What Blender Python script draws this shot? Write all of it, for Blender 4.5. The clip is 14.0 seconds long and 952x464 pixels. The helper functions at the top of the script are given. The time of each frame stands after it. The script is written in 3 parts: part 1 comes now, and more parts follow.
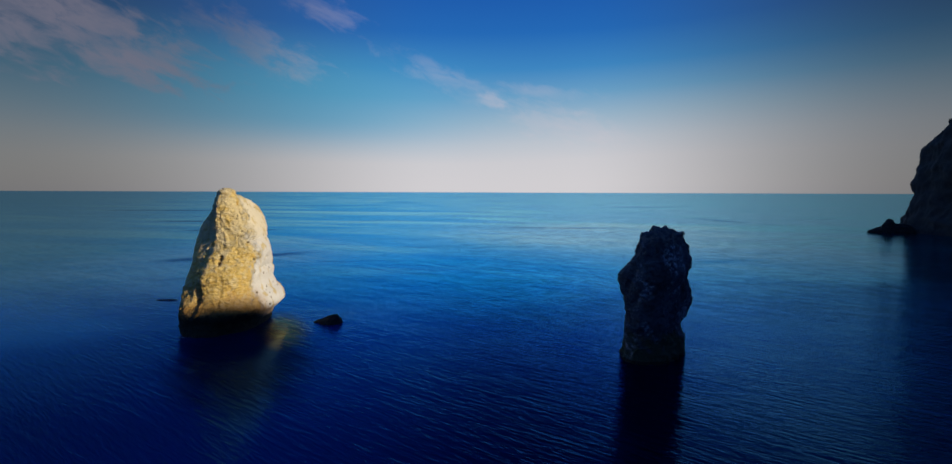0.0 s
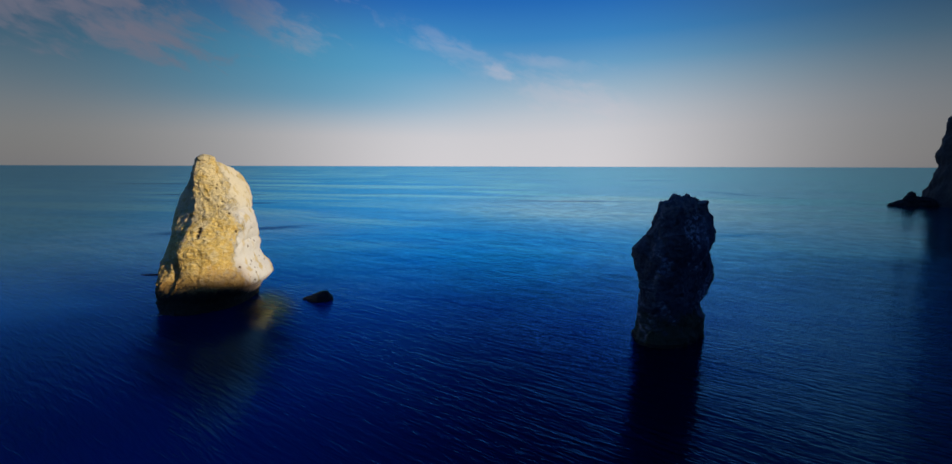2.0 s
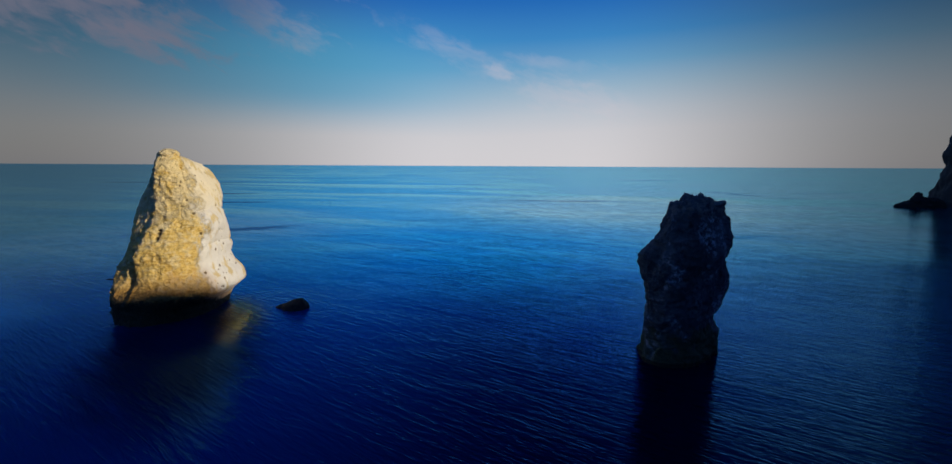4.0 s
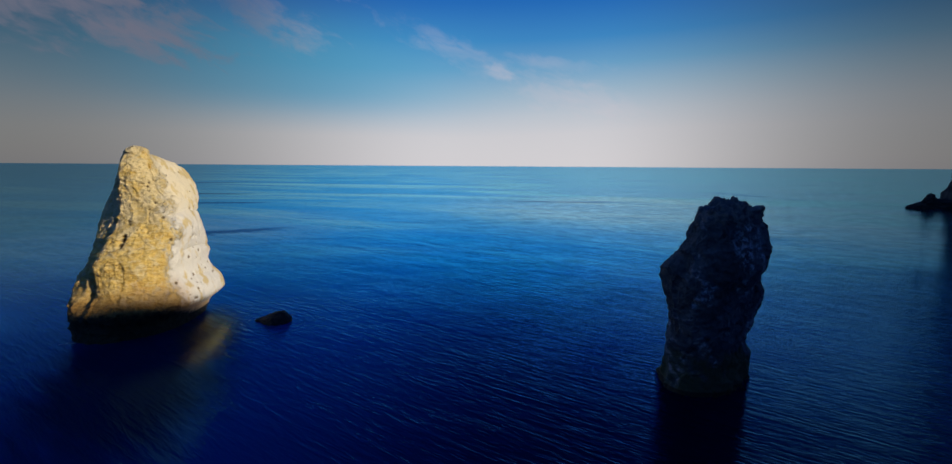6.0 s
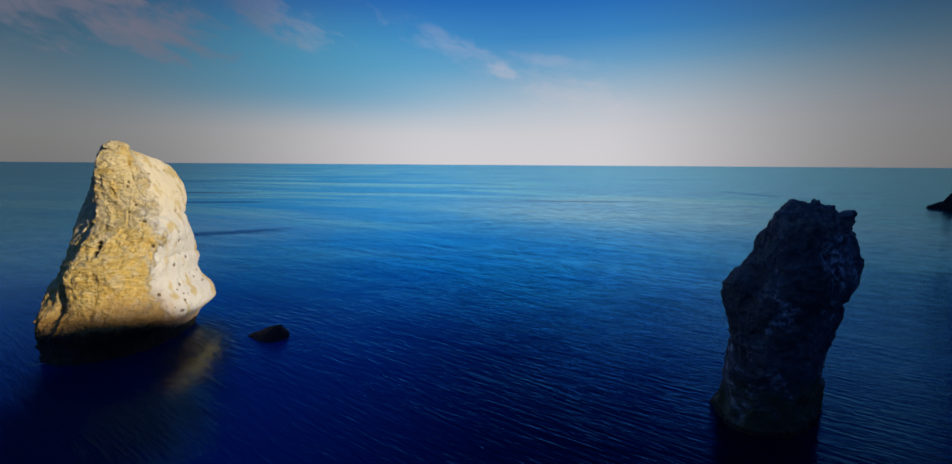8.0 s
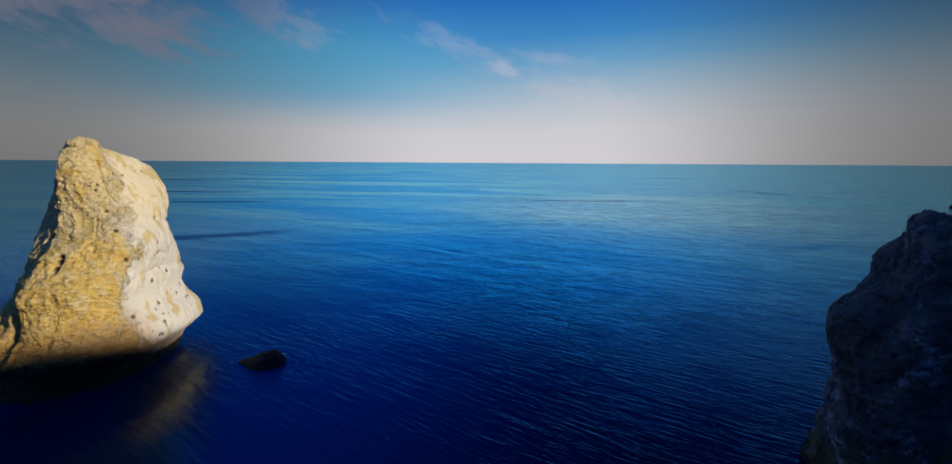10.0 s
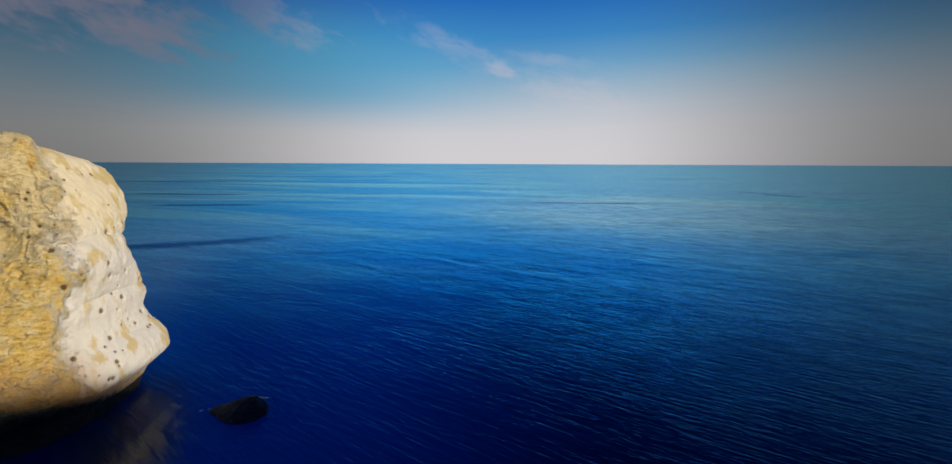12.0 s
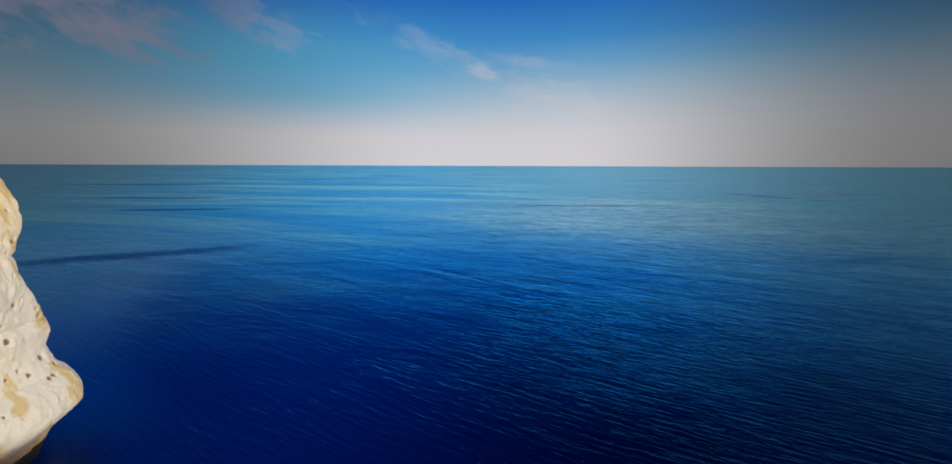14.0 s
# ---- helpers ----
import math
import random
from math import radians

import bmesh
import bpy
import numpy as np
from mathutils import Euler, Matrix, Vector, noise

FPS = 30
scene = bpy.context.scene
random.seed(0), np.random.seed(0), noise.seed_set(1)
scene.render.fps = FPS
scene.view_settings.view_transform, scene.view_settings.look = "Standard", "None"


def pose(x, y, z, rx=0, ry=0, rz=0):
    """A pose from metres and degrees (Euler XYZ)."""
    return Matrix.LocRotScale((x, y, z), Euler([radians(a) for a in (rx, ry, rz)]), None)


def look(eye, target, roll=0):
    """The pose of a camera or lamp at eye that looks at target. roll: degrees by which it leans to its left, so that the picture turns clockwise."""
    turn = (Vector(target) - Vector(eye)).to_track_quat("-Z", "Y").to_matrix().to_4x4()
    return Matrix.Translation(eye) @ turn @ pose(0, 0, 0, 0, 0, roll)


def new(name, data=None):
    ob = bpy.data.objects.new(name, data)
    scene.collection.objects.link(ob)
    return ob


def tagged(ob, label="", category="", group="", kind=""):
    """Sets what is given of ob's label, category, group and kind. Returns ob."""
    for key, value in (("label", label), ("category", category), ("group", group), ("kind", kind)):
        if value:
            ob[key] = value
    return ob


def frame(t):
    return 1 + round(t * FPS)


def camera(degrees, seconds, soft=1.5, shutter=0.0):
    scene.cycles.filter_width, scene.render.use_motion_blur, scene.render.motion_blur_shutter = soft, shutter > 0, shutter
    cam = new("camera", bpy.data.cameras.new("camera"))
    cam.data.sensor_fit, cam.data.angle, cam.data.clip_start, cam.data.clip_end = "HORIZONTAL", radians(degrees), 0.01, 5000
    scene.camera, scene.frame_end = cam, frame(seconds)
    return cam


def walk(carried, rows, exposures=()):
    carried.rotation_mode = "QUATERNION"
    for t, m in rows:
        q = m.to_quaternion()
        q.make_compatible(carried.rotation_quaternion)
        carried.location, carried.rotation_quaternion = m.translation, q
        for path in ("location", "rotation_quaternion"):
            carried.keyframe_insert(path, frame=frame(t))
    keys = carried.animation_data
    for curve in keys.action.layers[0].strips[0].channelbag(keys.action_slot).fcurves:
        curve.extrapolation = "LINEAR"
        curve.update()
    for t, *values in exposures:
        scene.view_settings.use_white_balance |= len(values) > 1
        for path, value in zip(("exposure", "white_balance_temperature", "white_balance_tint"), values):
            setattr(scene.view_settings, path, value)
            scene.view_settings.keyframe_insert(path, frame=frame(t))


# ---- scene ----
cam = camera(91.1, 14.0, soft=1.5)
# seconds, eye, a point ahead, roll
PATH = [
    (0.0, (-0.143, -0.17, 17.899), (-0.121, 1.822, 17.723), 0.20),
    (0.5, (0.106, 1.098, 17.709), (0.129, 3.088, 17.507), 0.16),
    (1.0, (0.276, 2.312, 17.408), (0.288, 4.299, 17.177), 0.14),
    (1.5, (0.448, 3.514, 17.204), (0.444, 5.496, 16.934), 0.16),
    (2.0, (0.741, 4.758, 16.969), (0.735, 6.738, 16.684), 0.15),
    (2.5, (1.044, 6.057, 16.785), (1.038, 8.036, 16.500), 0.20),
    (3.0, (1.272, 7.353, 16.675), (1.271, 9.332, 16.387), 0.26),
    (4.25, (1.960, 10.460, 16.570), (1.958, 12.440, 16.284), 0.32),
    (4.9, (2.160, 12.090, 16.530), (2.158, 14.070, 16.245), 0.35),
    (5.5, (2.160, 13.608, 16.509), (2.157, 15.588, 16.226), 0.37),
    (6.0, (1.936, 14.788, 16.498), (1.932, 16.768, 16.212), 0.38),
    (6.5, (1.622, 16.004, 16.448), (1.616, 17.983, 16.162), 0.38),
    (7.0, (1.237, 17.278, 16.385), (1.228, 19.258, 16.100), 0.38),
    (7.5, (0.842, 18.662, 16.344), (0.830, 20.641, 16.057), 0.38),
    (8.0, (0.392, 20.110, 16.345), (0.376, 22.088, 16.054), 0.38),
    (10.5, (-2.250, 27.925, 16.480), (-2.270, 29.903, 16.180), 0.36),
    (11.0, (-2.822, 29.727, 16.490), (-2.838, 31.705, 16.192), 0.35),
    (11.5, (-3.333, 31.654, 16.450), (-3.350, 33.631, 16.151), 0.30),
    (12.0, (-3.680, 33.512, 16.425), (-3.690, 35.490, 16.130), 0.26),
    (12.5, (-3.916, 35.328, 16.426), (-3.915, 37.307, 16.136), 0.28),
    (13.0, (-4.089, 37.122, 16.400), (-4.079, 39.101, 16.109), 0.27),
    (13.5, (-4.407, 38.950, 16.349), (-4.370, 40.929, 16.060), 0.24),
    (14.0, (-4.954, 40.967, 16.263), (-4.891, 42.946, 15.976), 0.20),
]
walk(cam, [(t, look(eye, ahead, roll)) for t, eye, ahead, roll in PATH])

# ---- sun and sky ----
SUN_ELEVATION, SUN_BEHIND = radians(17.2), radians(24.0)
to_sun = Vector((math.cos(SUN_BEHIND) * math.cos(SUN_ELEVATION), -math.sin(SUN_BEHIND) * math.cos(SUN_ELEVATION), math.sin(SUN_ELEVATION)))
sun = new("sun", bpy.data.lights.new("sun", "SUN"))
sun.data.energy, sun.data.angle, sun.data.color = 3.95, radians(0.6), (1.0, 0.88, 0.68)
sun.matrix_world = look(to_sun * 400, (0, 0, 0))


class Nodes:
    """Short hand for node trees."""

    def __init__(self, tree):
        self.tree = tree
        tree.nodes.clear()

    def add(self, kind, **settings):
        node = self.tree.nodes.new(kind)
        for key, value in settings.items():
            setattr(node, key, value)
        return node

    def put(self, socket, value):
        if isinstance(value, bpy.types.NodeSocket):
            self.tree.links.new(value, socket)
        elif value is not None:
            socket.default_value = value

    def math(self, op, a, b=None, c=None, clamp=False):
        node = self.add("ShaderNodeMath", operation=op, use_clamp=clamp)
        for socket, value in zip(node.inputs, (a, b, c)):
            self.put(socket, value)
        return node.outputs[0]

    def smooth(self, value, low, high, to_low=0.0, to_high=1.0):
        node = self.add("ShaderNodeMapRange", interpolation_type="SMOOTHSTEP")
        for socket, v in zip(node.inputs, (value, low, high, to_low, to_high)):
            self.put(socket, v)
        return node.outputs[0]

    def mix(self, factor, a, b, blend="MIX"):
        node = self.add("ShaderNodeMix", data_type="RGBA", blend_type=blend)
        self.put(node.inputs[0], factor)
        self.put(node.inputs[6], (*a, 1) if isinstance(a, tuple) else a)
        self.put(node.inputs[7], (*b, 1) if isinstance(b, tuple) else b)
        return node.outputs[2]

    def ramp(self, value, stops):
        node = self.add("ShaderNodeValToRGB")
        ramp = node.color_ramp
        while len(ramp.elements) < len(stops):
            ramp.elements.new(0.5)
        for element, (at, colour) in zip(ramp.elements, stops):
            element.position, element.color = at, (*colour, 1)
        self.put(node.inputs[0], value)
        return node.outputs[0]

    def noise(self, vector, scale, detail=4.0, rough=0.55, distortion=0.0):
        node = self.add("ShaderNodeTexNoise")
        self.put(node.inputs["Vector"], vector)
        for key, value in (("Scale", scale), ("Detail", detail), ("Roughness", rough), ("Distortion", distortion)):
            node.inputs[key].default_value = value
        return node.outputs[0]

    def voronoi(self, vector, scale, feature="F1", out="Distance"):
        node = self.add("ShaderNodeTexVoronoi", feature=feature)
        self.put(node.inputs["Vector"], vector)
        node.inputs["Scale"].default_value = scale
        return node.outputs[out]

    def mapping(self, vector, turn=(0, 0, 0), scale=(1, 1, 1), shift=(0, 0, 0)):
        node = self.add("ShaderNodeMapping")
        self.put(node.inputs[0], vector)
        node.inputs[1].default_value, node.inputs[2].default_value, node.inputs[3].default_value = shift, turn, scale
        return node.outputs[0]

    def bump(self, height, distance, strength=1.0, normal=None):
        node = self.add("ShaderNodeBump")
        node.inputs["Strength"].default_value, node.inputs["Distance"].default_value = strength, distance
        self.put(node.inputs["Height"], height)
        self.put(node.inputs["Normal"], normal)
        return node.outputs[0]


def build_sky():
    world = bpy.data.worlds.new("sky")
    scene.world = world
    world.use_nodes = True
    n = Nodes(world.node_tree)
    ray = n.add("ShaderNodeTexCoord").outputs["Generated"]
    split = n.add("ShaderNodeSeparateXYZ")
    n.put(split.inputs[0], ray)
    x, y, z = split.outputs
    azimuth = n.math("MULTIPLY", n.math("ARCTAN2", x, y), 180 / math.pi)
    height = n.math("MULTIPLY", n.math("ARCSINE", z), 180 / math.pi)
    # clear air: white haze at the sea's edge, deep blue above
    # (the haze stands higher over the right-hand quarter)
    lifted = n.math("SUBTRACT", height, n.math("MULTIPLY", n.smooth(azimuth, -5.0, 28.0, 0.0, 1.1), n.smooth(height, 19.0, 9.0)))
    air = n.ramp(n.math("DIVIDE", lifted, 45.0), [
        (0.0, (0.66, 0.64, 0.67)), (0.07, (0.62, 0.61, 0.65)), (0.12, (0.51, 0.555, 0.625)), (0.18, (0.32, 0.46, 0.59)),
        (0.24, (0.14, 0.35, 0.57)), (0.31, (0.040, 0.235, 0.54)), (0.40, (0.010, 0.135, 0.47)), (0.48, (0.006, 0.10, 0.42)),
        (0.75, (0.008, 0.08, 0.34)), (1.0, (0.008, 0.06, 0.26))])
    # a greener blue between haze and zenith over the left-hand quarter
    green = n.math("MULTIPLY", n.math("MULTIPLY", n.smooth(azimuth, 8.0, -22.0), n.smooth(azimuth, -48.0, -28.0, 0.35, 1.0)), n.math("MULTIPLY", n.smooth(height, 3.0, 8.5), n.smooth(height, 18.0, 11.0)))
    air = n.mix(n.math("MULTIPLY", green, 0.72), air, (0.055, 0.36, 0.60))
    # sky dulled and darkened to both sides, painting in the lens's edge falloff
    aside = n.smooth(n.math("MAXIMUM", n.math("DIVIDE", n.math("SUBTRACT", azimuth, 12.0), 37.0), n.math("DIVIDE", n.math("SUBTRACT", -3.0, azimuth), 43.0)), 0.0, 1.0)
    aside = n.math("MULTIPLY", aside, n.smooth(height, 22.0, 38.0, 1.0, 0.3))
    # and brightens again towards the sun's half of the sky
    aside = n.math("MULTIPLY", aside, n.smooth(n.math("ABSOLUTE", azimuth), 62.0, 95.0, 1.0, 0.5))
    dull = n.mix(n.math("MULTIPLY", aside, n.smooth(height, 1.0, 13.0, 0.40, 0.10)), air, (0.27, 0.29, 0.31))
    air = n.mix(aside, dull, n.mix(1.0, dull, n.smooth(height, 5.0, 19.0, 0.34, 0.175), "MULTIPLY"))
    # thin streaks of cloud, falling towards the right
    plane = n.add("ShaderNodeCombineXYZ")
    n.put(plane.inputs[0], azimuth)
    n.put(plane.inputs[1], height)
    turned = n.mapping(plane.outputs[0], turn=(0, 0, radians(20)))
    wisps = n.noise(n.mapping(turned, scale=(0.10, 0.34, 1)), 1.0, 7, 0.60, 0.9)
    tufts = n.noise(n.mapping(turned, scale=(0.34, 0.75, 1)), 1.0, 6, 0.6, 0.4)
    cover = None
    # bearing, height, half length, half width, tilt (all degrees), weight, how torn it is
    for at_az, at_el, long, wide, tilt, weight, torn in (
            (-40, 15.6, 14, 4.2, 17, 1.0, 0.35), (-35.0, 12.2, 9.0, 2.6, 10, 1.0, 0.3), (-48, 14.6, 13, 5.0, 8, 1.0, 0.35), (-24, 15.4, 8.5, 2.8, 20, 0.55, 0.5),
            (-17, 19.4, 6, 1.8, 15, 0.28, 0.8), (-1.5, 12.5, 11.0, 1.9, 20, 0.22, 0.7), (2.9, 10.5, 5.0, 1.1, 25, 0.46, 0.6), (8.2, 11.6, 8, 1.0, 6, 0.22, 0.7),
            (11, 7.8, 11, 2.6, 14, 0.36, 0.6), (-66, 22, 16, 5, 15, 0.8, 0.8), (70, 28, 16, 5, 20, 0.5, 0.8)):
        local = n.mapping(plane.outputs[0], shift=(-at_az, -at_el, 0))
        local = n.mapping(n.mapping(local, turn=(0, 0, radians(tilt))), scale=(1 / long, 1 / wide, 0))
        length = n.add("ShaderNodeVectorMath", operation="LENGTH")
        n.put(length.inputs[0], local)
        edge = n.math("ADD", length.outputs["Value"], n.math("MULTIPLY", n.math("SUBTRACT", tufts, 0.5), 2.4))
        spot = n.math("MULTIPLY", n.smooth(edge, 1.0, 0.0), n.math("MULTIPLY", n.smooth(wisps, 0.30, 0.62, 1 - torn, 1.0), weight))
        cover = spot if cover is None else n.math("MAXIMUM", cover, spot)
    cloud = n.math("MULTIPLY", cover, n.smooth(tufts, 0.2, 0.6, 0.7, 1.0))
    lit = n.mix(n.smooth(aside, 0.0, 0.6), (0.66, 0.57, 0.62), (0.150, 0.140, 0.190))
    air = n.mix(n.math("MINIMUM", cloud, 0.85), air, lit)
    nishita = n.add("ShaderNodeTexSky", sky_type="NISHITA", sun_disc=False, sun_elevation=SUN_ELEVATION, sun_rotation=radians(90) + SUN_BEHIND)
    whole = n.mix(0.06, air, n.mix(1.0, nishita.outputs[0], (0.1, 0.1, 0.1), "MULTIPLY"))
    back = n.add("ShaderNodeBackground")
    n.put(back.inputs[0], whole)
    back.inputs[1].default_value = 1.0
    n.put(n.add("ShaderNodeOutputWorld").inputs[0], back.outputs[0])


build_sky()


# ---- materials ----
def material(name):
    m = bpy.data.materials.new(name)
    m.use_nodes = True
    n = Nodes(m.node_tree)
    shader = n.add("ShaderNodeBsdfPrincipled")
    n.put(n.add("ShaderNodeOutputMaterial").inputs[0], shader.outputs[0])
    place = n.add("ShaderNodeNewGeometry").outputs["Position"]
    return m, n, shader.inputs, place


def water_material():
    m, n, s, place = material("sea_water")
    split = n.add("ShaderNodeSeparateXYZ")
    n.put(split.inputs[0], place)
    east, north, _ = split.outputs
    crests = n.mapping(place, turn=(0, 0, radians(-55)))
    wander = n.noise(n.mapping(place, scale=(0.012, 0.02, 1)), 1.0, 4, 0.6, 0.5)
    drift = n.math("SUBTRACT", wander, 0.5)
    # ripples grow with the breeze to the right, where a brighter sheen is painted too; calmer by the pale stack
    seaward = n.math("DIVIDE", east, n.math("MAXIMUM", n.math("ADD", north, 30.0), 8.0))
    rightward = n.smooth(n.math("ADD", seaward, n.math("MULTIPLY", drift, 0.5)), -0.30, 0.45)
    open_sea = n.smooth(n.math("ADD", north, n.math("MULTIPLY", drift, 60.0)), 40.0, 125.0)
    gusts = n.smooth(n.noise(n.mapping(place, scale=(0.05, 0.09, 1)), 1.0, 3, 0.5, 0.6), 0.3, 0.7, 0.65, 1.0)
    # wave trains: long parallel crests, broken by short ripples
    train = n.add("ShaderNodeTexWave", wave_type="BANDS", bands_direction="X", wave_profile="SIN")
    n.put(train.inputs["Vector"], n.mapping(crests, scale=(1.0, 0.22, 1)))
    for key, value in (("Scale", 0.34), ("Distortion", 16.0), ("Detail", 3.0), ("Detail Scale", 0.8), ("Detail Roughness", 0.65)):
        train.inputs[key].default_value = value
    ripple = n.noise(n.mapping(crests, scale=(3.0, 0.50, 1)), 1.0, 3, 0.62, 0.15)
    chop = n.noise(n.mapping(crests, scale=(0.85, 0.15, 1)), 1.0, 4, 0.55, 0.5)
    wave = n.noise(n.mapping(crests, scale=(0.17, 0.06, 1)), 1.0, 4, 0.55, 0.5)
    speck = n.noise(n.mapping(crests, scale=(0.55, 0.22, 1)), 1.0, 3, 0.6, 0.3)
    swell = n.noise(n.mapping(crests, scale=(0.05, 0.02, 1)), 1.0, 2)
    thread = n.noise(n.mapping(crests, scale=(1.15, 0.17, 1), shift=(4, 2, 0)), 1.0, 3, 0.5, 0.6)
    thread = n.smooth(n.math("ABSOLUTE", n.math("SUBTRACT", thread, 0.5)), 0.055, 0.0)
    stir = n.math("MULTIPLY", gusts, n.smooth(rightward, 0.0, 0.8, 0.55, 1.0))
    settled = n.math("MULTIPLY", stir, n.smooth(open_sea, 0.1, 0.9, 1.0, 0.22))
    fine = n.bump(n.math("MULTIPLY", ripple, settled), 0.104, 1.0)
    lines = n.bump(n.math("MULTIPLY", train.outputs["Fac"], settled), 0.022, 1.0, fine)
    lines = n.bump(n.math("MULTIPLY", thread, settled), 0.013, 1.0, lines)
    mid = n.bump(n.math("MULTIPLY", chop, n.math("MULTIPLY", stir, n.smooth(open_sea, 0.1, 0.9, 0.12, 0.035))), 1.0, 1.0, lines)
    full = n.bump(swell, 0.5, 0.8, n.bump(n.math("MULTIPLY", wave, n.smooth(open_sea, 0, 1, 0.20, 0.28)), 0.30, 1.0, n.bump(n.math("MULTIPLY", speck, open_sea), 0.06, 1.0, mid)))
    # rings of ripples that lap back from the low rock
    away = n.add("ShaderNodeVectorMath", operation="DISTANCE")
    n.put(away.inputs[0], place)
    away.inputs[1].default_value = (-19.4, 62.2, 0)
    gone = n.math("ADD", away.outputs["Value"], n.math("MULTIPLY", chop, 1.6))
    ring = n.math("MULTIPLY", n.math("SINE", n.math("MULTIPLY", gone, 6.5)), n.math("MULTIPLY", n.smooth(gone, 2.0, 3.2), n.smooth(gone, 9.5, 3.5)))
    full = n.bump(ring, 0.010, 1.0, full)
    # long slicks, pale patches of reflected haze painted out to sea, a dark slick off the headland and one off the pale
    # stack
    slick = n.smooth(n.noise(n.mapping(n.mapping(place, turn=(0, 0, radians(-10))), scale=(0.009, 0.055, 1)), 1.0, 4, 0.55, 0.9), 0.58, 0.70)
    trail = n.math("ABSOLUTE", n.math("ADD", n.math("SUBTRACT", east, 178.0), n.math("ADD", n.math("MULTIPLY", n.math("SUBTRACT", north, 206.0), 0.31), n.math("MULTIPLY", drift, 26.0))))
    trail = n.math("MULTIPLY", n.smooth(trail, 6.5, 2.0), n.math("MULTIPLY", n.smooth(north, 198.0, 214.0), n.smooth(north, 360.0, 290.0)))
    slick = n.math("MAXIMUM", slick, n.math("MULTIPLY", trail, n.smooth(n.noise(place, 0.045, 4, 0.6), 0.36, 0.58, 0.0, 0.8)))
    calm = n.smooth(n.noise(n.mapping(n.mapping(place, turn=(0, 0, radians(14))), scale=(0.006, 0.021, 1), shift=(3, 7, 0)), 1.0, 6, 0.62, 1.2), 0.42, 0.64)
    streak = None
    # middle (east, north), half length, how far it climbs, half width
    for mid_east, mid_north, long, climb, wide in ((-62, 124.5, 20, 0.50, 6.0), (-108, 210, 24, 0.12, 4.5), (-150, 268, 38, -0.05, 6.0), (-255, 410, 70, 0.05, 10.0), (38, 226, 26, -0.10, 3.5)):
        run = n.math("SUBTRACT", east, float(mid_east))
        wobble = n.math("ADD", n.math("MULTIPLY", n.math("SUBTRACT", chop, 0.5), wide), n.math("MULTIPLY", drift, wide * 3.0))
        off = n.math("ABSOLUTE", n.math("SUBTRACT", n.math("SUBTRACT", north, float(mid_north)), n.math("ADD", n.math("MULTIPLY", run, climb), wobble)))
        along = n.smooth(n.math("ABSOLUTE", n.math("ADD", run, n.math("MULTIPLY", drift, 14.0))), long, long * 0.45)
        one = n.math("MULTIPLY", n.smooth(off, wide, wide * 0.2), along)
        streak = one if streak is None else n.math("MAXIMUM", streak, one)
    # the sky's reflection, its brightness and blue painted into the gloss colour by place
    # gold column of the lit flank's reflection, painted in front of the stack
    gold_reflection = n.add("ShaderNodeVectorMath", operation="LENGTH")
    n.put(gold_reflection.inputs[0], n.mapping(n.mapping(n.mapping(place, shift=(24.6, -59.5, 0)), turn=(0, 0, radians(-24))), scale=(1 / 3.6, 1 / 9.5, 0)))
    gold_reflection = n.smooth(n.math("ADD", gold_reflection.outputs["Value"], n.math("MULTIPLY", n.math("SUBTRACT", chop, 0.5), 0.6)), 1.1, 0.3)
    # dark column of the stack's own reflection, painted towards the viewer
    dark_reflection = n.add("ShaderNodeVectorMath", operation="LENGTH")
    n.put(dark_reflection.inputs[0], n.mapping(n.mapping(n.mapping(place, shift=(25.2, -50.5, 0)), turn=(0, 0, radians(-27))), scale=(1 / 8.0, 1 / 19.0, 0)))
    dark_reflection = n.smooth(n.math("ADD", dark_reflection.outputs["Value"], n.math("MULTIPLY", n.math("SUBTRACT", chop, 0.5), 0.4)), 1.1, 0.5)
    # near reflection painted by place: brighter left and right, dark between
    near_sheen = n.mix(n.smooth(seaward, -0.14, 0.05), (0.060, 0.38, 1.0), (0.021, 0.165, 0.61))
    near_sheen = n.mix(n.smooth(n.math("ADD", seaward, n.math("MULTIPLY", drift, 0.25)), 0.14, 0.42), near_sheen, (0.10, 0.42, 0.90))
    near_sheen = n.mix(gold_reflection, n.mix(dark_reflection, near_sheen, (0.025, 0.09, 0.20)), (0.52, 0.43, 0.07))
    mid_water = n.mix(n.smooth(rightward, 0.55, 1.0), n.mix(n.smooth(seaward, -0.15, -0.6), (0.022, 0.48, 1.0), (0.26, 0.56, 0.78)), (0.13, 0.58, 1.0))
    # sheen dimmed by place towards the nearest water
    near_sheen = n.mix(1.0, near_sheen, n.smooth(north, 25.0, 60.0, 0.82, 1.0), "MULTIPLY")
    near = n.mix(n.smooth(open_sea, 0.0, 0.75), near_sheen, mid_water)
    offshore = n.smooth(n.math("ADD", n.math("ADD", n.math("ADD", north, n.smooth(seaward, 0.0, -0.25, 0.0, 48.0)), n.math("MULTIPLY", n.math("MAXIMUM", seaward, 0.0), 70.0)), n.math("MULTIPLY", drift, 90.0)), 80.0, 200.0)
    far = n.mix(calm, n.mix(slick, n.mix(rightward, (0.09, 0.54, 1.0), (0.34, 0.74, 1.0)), (0.11, 0.44, 0.78)), (0.30, 0.78, 1.0))
    # the lens's falloff painted into the far left: greyer, duller sheen
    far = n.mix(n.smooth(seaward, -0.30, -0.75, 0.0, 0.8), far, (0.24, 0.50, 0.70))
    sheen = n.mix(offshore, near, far)
